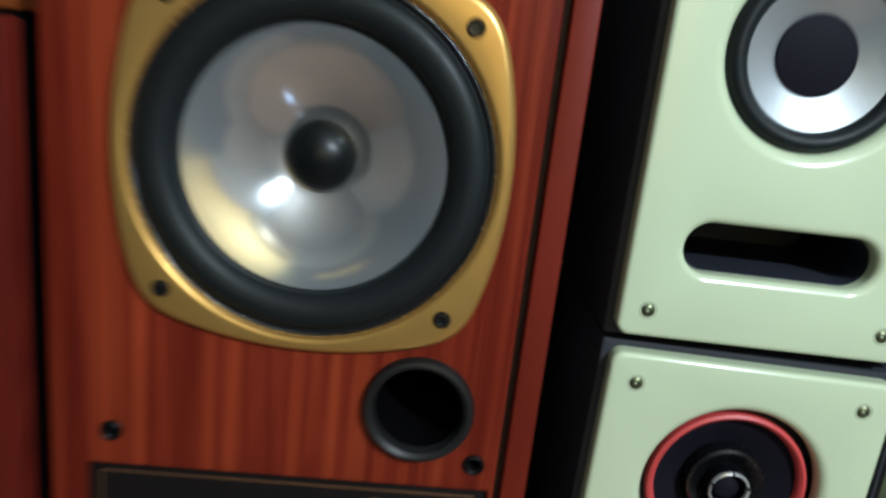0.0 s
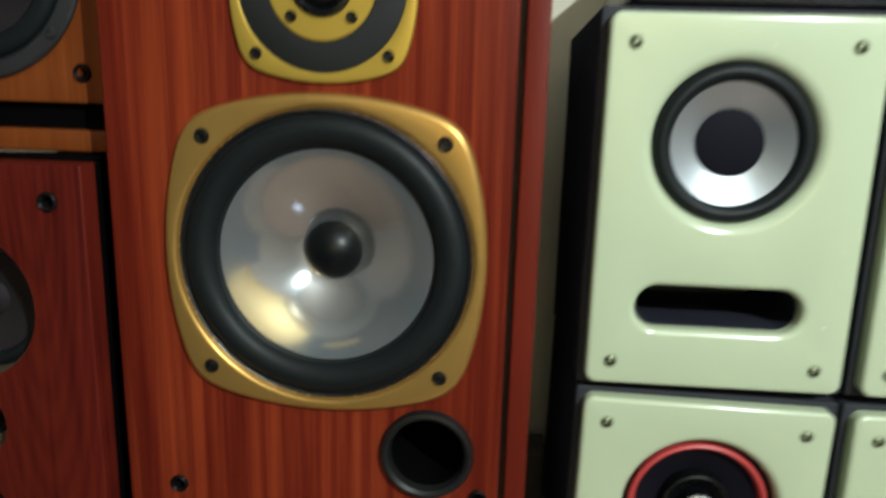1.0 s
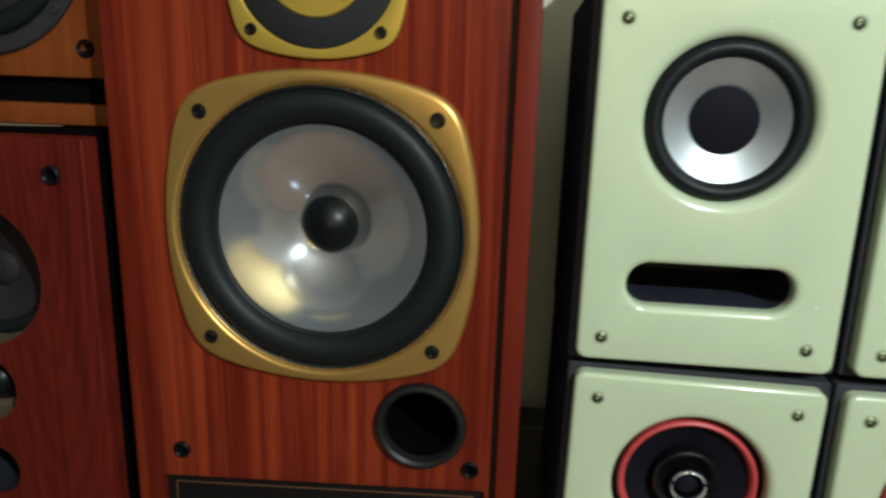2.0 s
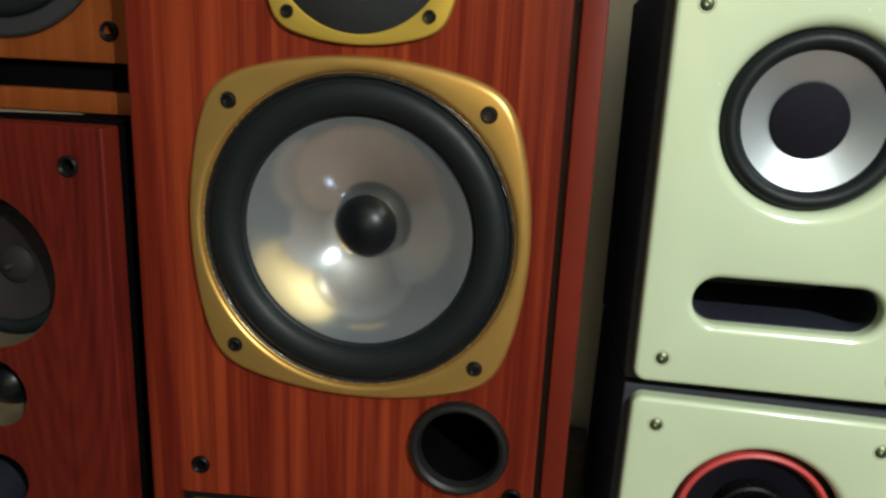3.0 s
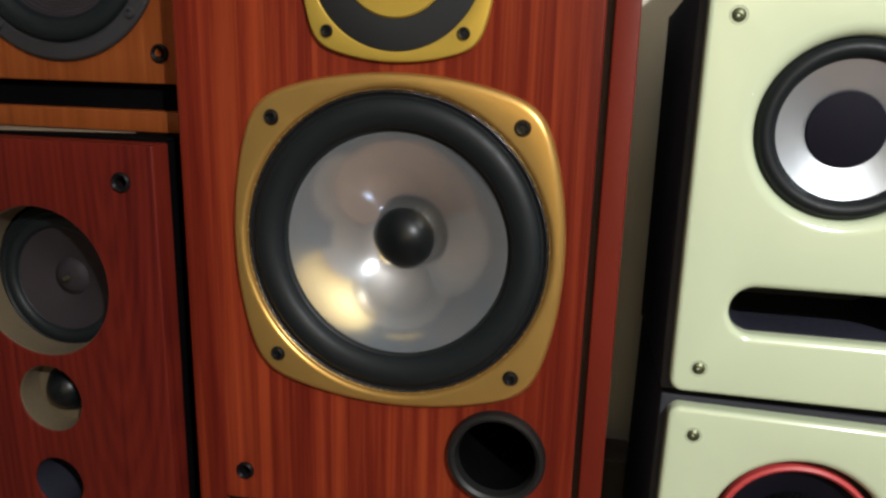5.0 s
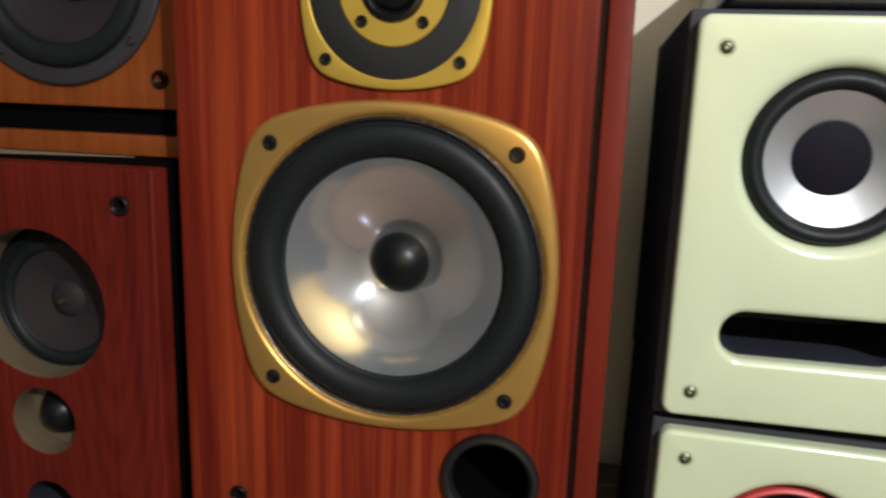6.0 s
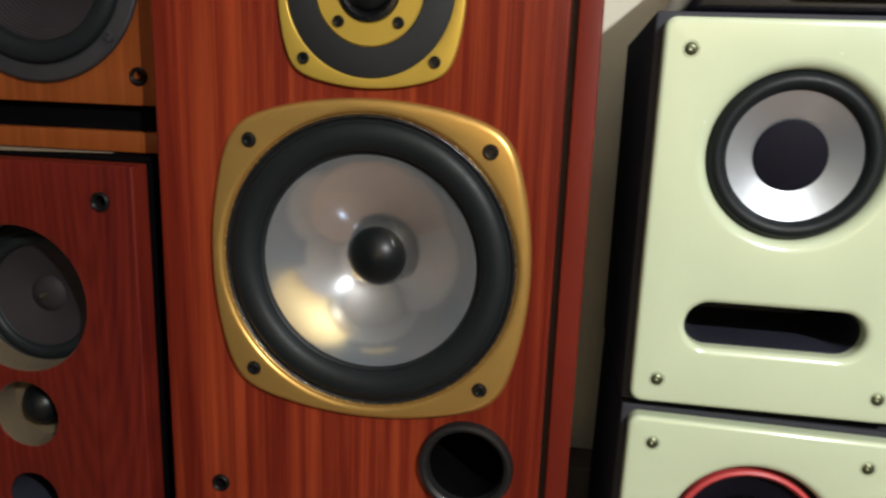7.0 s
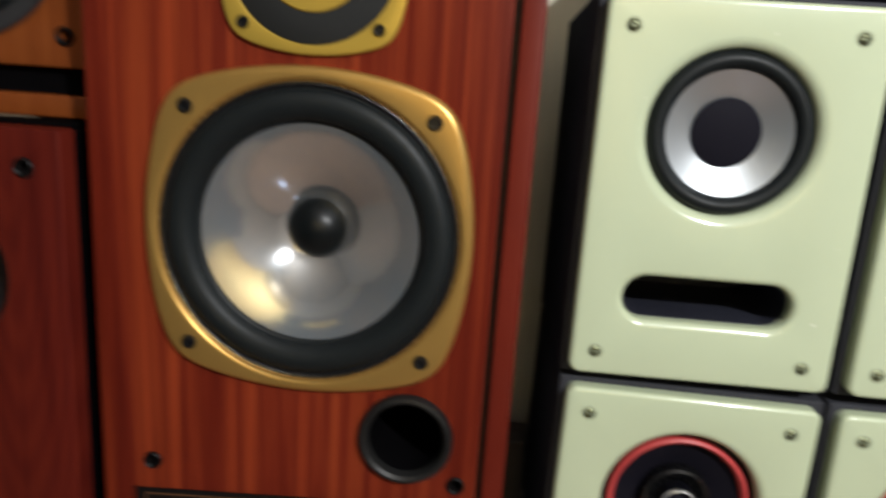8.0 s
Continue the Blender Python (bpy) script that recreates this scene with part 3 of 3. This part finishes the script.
# ---------------------------------------------------------------- rosewood loudspeaker
def rosewood():
    y = -0.019
    t = thing("rosewood_loudspeaker", (-0.249, 0.12, 0), "dark rosewood-veneered loudspeaker with drivers set behind round cut-outs", "loudspeaker")
    x0, x1, zt = -0.347, -0.1570, 0.8595
    holes = [(circle(-0.252, 0.7595, 0.0545, 80), 0.0006), (circle(-0.2530, 0.6710, 0.0258, 56), 0.0006), (circle(-0.2530, 0.603, 0.0203, 48), 0.0006)] + [(circle(x, 0.8345, 0.0046, 20), 0.0004) for x in (-0.181, -0.317)]
    part("baffle", slab(rounded(x0, x1, 0.0, zt, 0.0012, 2), y, y + 0.0185, 0.0010, holes), M_ROSE, t, "rosewood veneer front board")
    for nm, c in (("cut_out_edge", (-0.252, 0.7595, 0.0545)), ("cut_out_edge", (-0.2530, 0.6710, 0.0258))):
        part(nm, lathe([(c[2] - 0.0001, y + 0.0012), (c[2] - 0.0006, y + 0.0018), (c[2] - 0.0006, y + 0.0262)], c[0], c[1], 64), M_MDF, t, "raw beige fibreboard edge")
    # body and top take the near-black: shade beside and above is in the colour
    shell(t, x0 + 0.006, x1 - 0.006, y + 0.0187, 0.25, 0.0, zt - 0.0012, 0.012, M_SHADE)
    part("top_panel", block(x0 + 0.006, x1 - 0.006, y + 0.0264, 0.248, zt - 0.0008, zt + 0.0012, 0.0003, 1), M_SHADE, t, "top board coloured near-black for the shade on it")
    d = part("mid_driver", lathe([(0.056, y + 0.0258), (0.0520, y + 0.0235), (0.0500, y + 0.0225), (0.0490, y + 0.0240)] + arc(0.0480, y + 0.0240, 0.0390, y + 0.0250, 0.0035, 8) + [(0.0380, y + 0.0258)], -0.251, 0.7550, 72), M_RUBBER, t)
    part("cone", lathe([(0.0385, y + 0.0255), (0.0250, y + 0.0300), (0.0140, y + 0.0335), (0.0130, y + 0.0320), (0.0080, y + 0.0295), (0, y + 0.0285)], -0.251, 0.7550, 64), M_GREY_CONE, d, "dark grey paper cone")
    part("phase_plug", lathe([(0, y + 0.0235), (0.0014, y + 0.0240), (0.0022, y + 0.0285)], -0.251, 0.7550, 20), M_SCREW, d)
    tw = part("tweeter", lathe([(0.0180, y + 0.020), (0.0160, y + 0.0170), (0.0140, y + 0.0165), (0.0145, y + 0.0165), (0.0128, y + 0.0125), (0.0085, y + 0.0085), (0.0040, y + 0.0066), (0, y + 0.0060)], -0.2530, 0.6710, 48), M_CAP, t, "small black dome tweeter")
    part("tweeter_plate", lathe([(0, y + 0.0205), (0.0250, y + 0.0205), (0.0250, y + 0.0225)], -0.2530, 0.6710, 40), M_MDF, t)
    part("port", lathe([(0.0201, y + 0.0015), (0.0198, y + 0.06), (0, y + 0.06)], -0.2530, 0.603, 40), M_SLOT, t, "dark open port")
    grommet(t, -0.181, y, 0.8345, 0.0068)
    grommet(t, -0.317, y, 0.8345, 0.0068)
    return t


rosewood()

# ---------------------------------------------------------------- amber loudspeaker above it
def amber():
    y = 0.035
    t = thing("amber_loudspeaker", (-0.242, 0.15, 0.861), "amber wood veneer loudspeaker with black woofer above the rosewood one", "loudspeaker")
    x0, x1 = -0.358, -0.158
    cx, cz, r = -0.2565, 0.9925, 0.0820
    part("baffle", slab(rounded(x0, x1, 0.8962, 1.20, 0.0012, 2), y, y + 0.022, 0.0008, [(circle(cx, cz, 0.074, 72), 0.0004), (circle(-0.1790, 0.9165, 0.0046, 20), 0.0004)]), M_AMBER, t, "amber veneer front board")
    shell(t, x0, x1, y + 0.0222, 0.28, 0.8770, 1.20, 0.012, M_BOX_BLACK)
    # filler block whose near-black colour stands for the shade in this recess
    part("shadow_gap", block(x0, x1, y + 0.010, y + 0.0221, 0.8769, 0.8961, 0), M_SHADE, t)
    part("base_board", block(x0, x1, y, 0.28, 0.8618, 0.8768, 0.0010), M_AMBER, t, "amber veneer base board")
    for x in (x0 + 0.03, x1 - 0.03):
        part("foot", block(x - 0.008, x + 0.008, y + 0.030, y + 0.046, 0.8598, 0.8617, 0.0005, 1), M_RUBBER, t, "small black rubber foot")
    b = part("basket", lathe([(r, y + 0.001), (r, y - 0.0030), (r - 0.0015, y - 0.0042), (0.0710, y - 0.0042), (0.0695, y - 0.0030)], cx, cz, 96), M_GREY_BASKET, t, "grey pressed metal woofer basket")
    part("surround", lathe([(0.0700, y - 0.0034)] + arc(0.0692, y - 0.0034, 0.0530, y - 0.0005, 0.0065, 12) + [(0.0520, y + 0.0010)], cx, cz, 96), M_RUBBER, b)
    part("cone", lathe([(0.0525 - 0.0325 * k / 26, y + 0.0008 + 0.0182 * k / 26 + (0.0006 if k % 2 else 0.0)) for k in range(27)], cx, cz, 80), M_GREY_CONE, b)
    part("dust_cap", lathe([(0.0215, y + 0.0185), (0.0170, y + 0.0130), (0.0090, y + 0.0095), (0, y + 0.0085)], cx, cz, 48), M_RUBBER, b)
    for a in (50, 140, 230, 320):
        part("screw_eye", lathe([(0, y - 0.0046), (0.0016, y - 0.0046), (0.0020, y - 0.0062), (0.0036, y - 0.0060), (0.0042, y - 0.0042)], cx + 0.0755 * math.cos(radians(a)), cz + 0.0755 * math.sin(radians(a)), 20), M_GREY_BASKET, b)
    grommet(t, -0.180, y, 0.9170, 0.0066)
    grommet(t, -0.336, y, 0.9170, 0.0066)
    return t


amber()

shim = thing("packing_board", (-0.30, 0.11, 0.8597), "thin beige card packed askew under the amber loudspeaker", "board")
bm = block(-0.352, -0.205, 0.004, 0.200, 0.8598, 0.8612, 0.0)
for v in bm.verts:
    if v.co.y < 0.1 and v.co.x > -0.3:
        v.co.y = 0.036
part("sheet", bm, M_CARD, shim)

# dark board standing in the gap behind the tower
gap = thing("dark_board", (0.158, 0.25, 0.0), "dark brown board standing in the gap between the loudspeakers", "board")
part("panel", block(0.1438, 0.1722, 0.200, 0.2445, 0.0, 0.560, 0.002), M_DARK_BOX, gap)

# bare bulb holder that hangs from the ceiling on a rod
fixture = thing("pendant_lamp", (0.68, -0.96, 1.95), "small pale grey bulb holder hanging from the ceiling on a rod", "lamp")
part("holder", lathe_up([(0.0, 1.466), (0.015, 1.466), (0.017, 1.470), (0.017, 1.505), (0.012, 1.516), (0.0, 1.518)], 0.68, -0.96), M_CEILING, fixture)
part("rod", block(0.6775, 0.6825, -0.9625, -0.9575, 1.5182, 1.9495, 0.001), M_CHROME, fixture)
part("ceiling_rose", lathe_up([(0.0, 1.928), (0.030, 1.930), (0.042, 1.940), (0.044, 1.9496), (0.0, 1.9496)], 0.68, -0.96), M_CEILING, fixture)

# small glowing panel added on the floor to put a bluish glint in the cone, seen only mirrored there
M_GLINT, glint_nt, glint_bs = nodes_of("glint_glow")
glint_bs.inputs["Base Color"].default_value = (0.02, 0.02, 0.03, 1)
glint_bs.inputs["Emission Color"].default_value = (0.62, 0.74, 1.0, 1)
glint_bs.inputs["Emission Strength"].default_value = 5.0
tablet = thing("tablet", (0.395, -1.0, -0.80), "added glowing panel on the floor for the bluish glint in the cone", "tablet")
part("case", block(0.335, 0.455, -1.07, -0.93, -0.7998, -0.790, 0.003), M_PLASTIC, tablet)
part("glow_panel", block(0.343, 0.447, -1.06, -0.94, -0.7898, -0.7885, 0.0004, 1), M_GLINT, tablet, "pale bluish glow added for the glint")
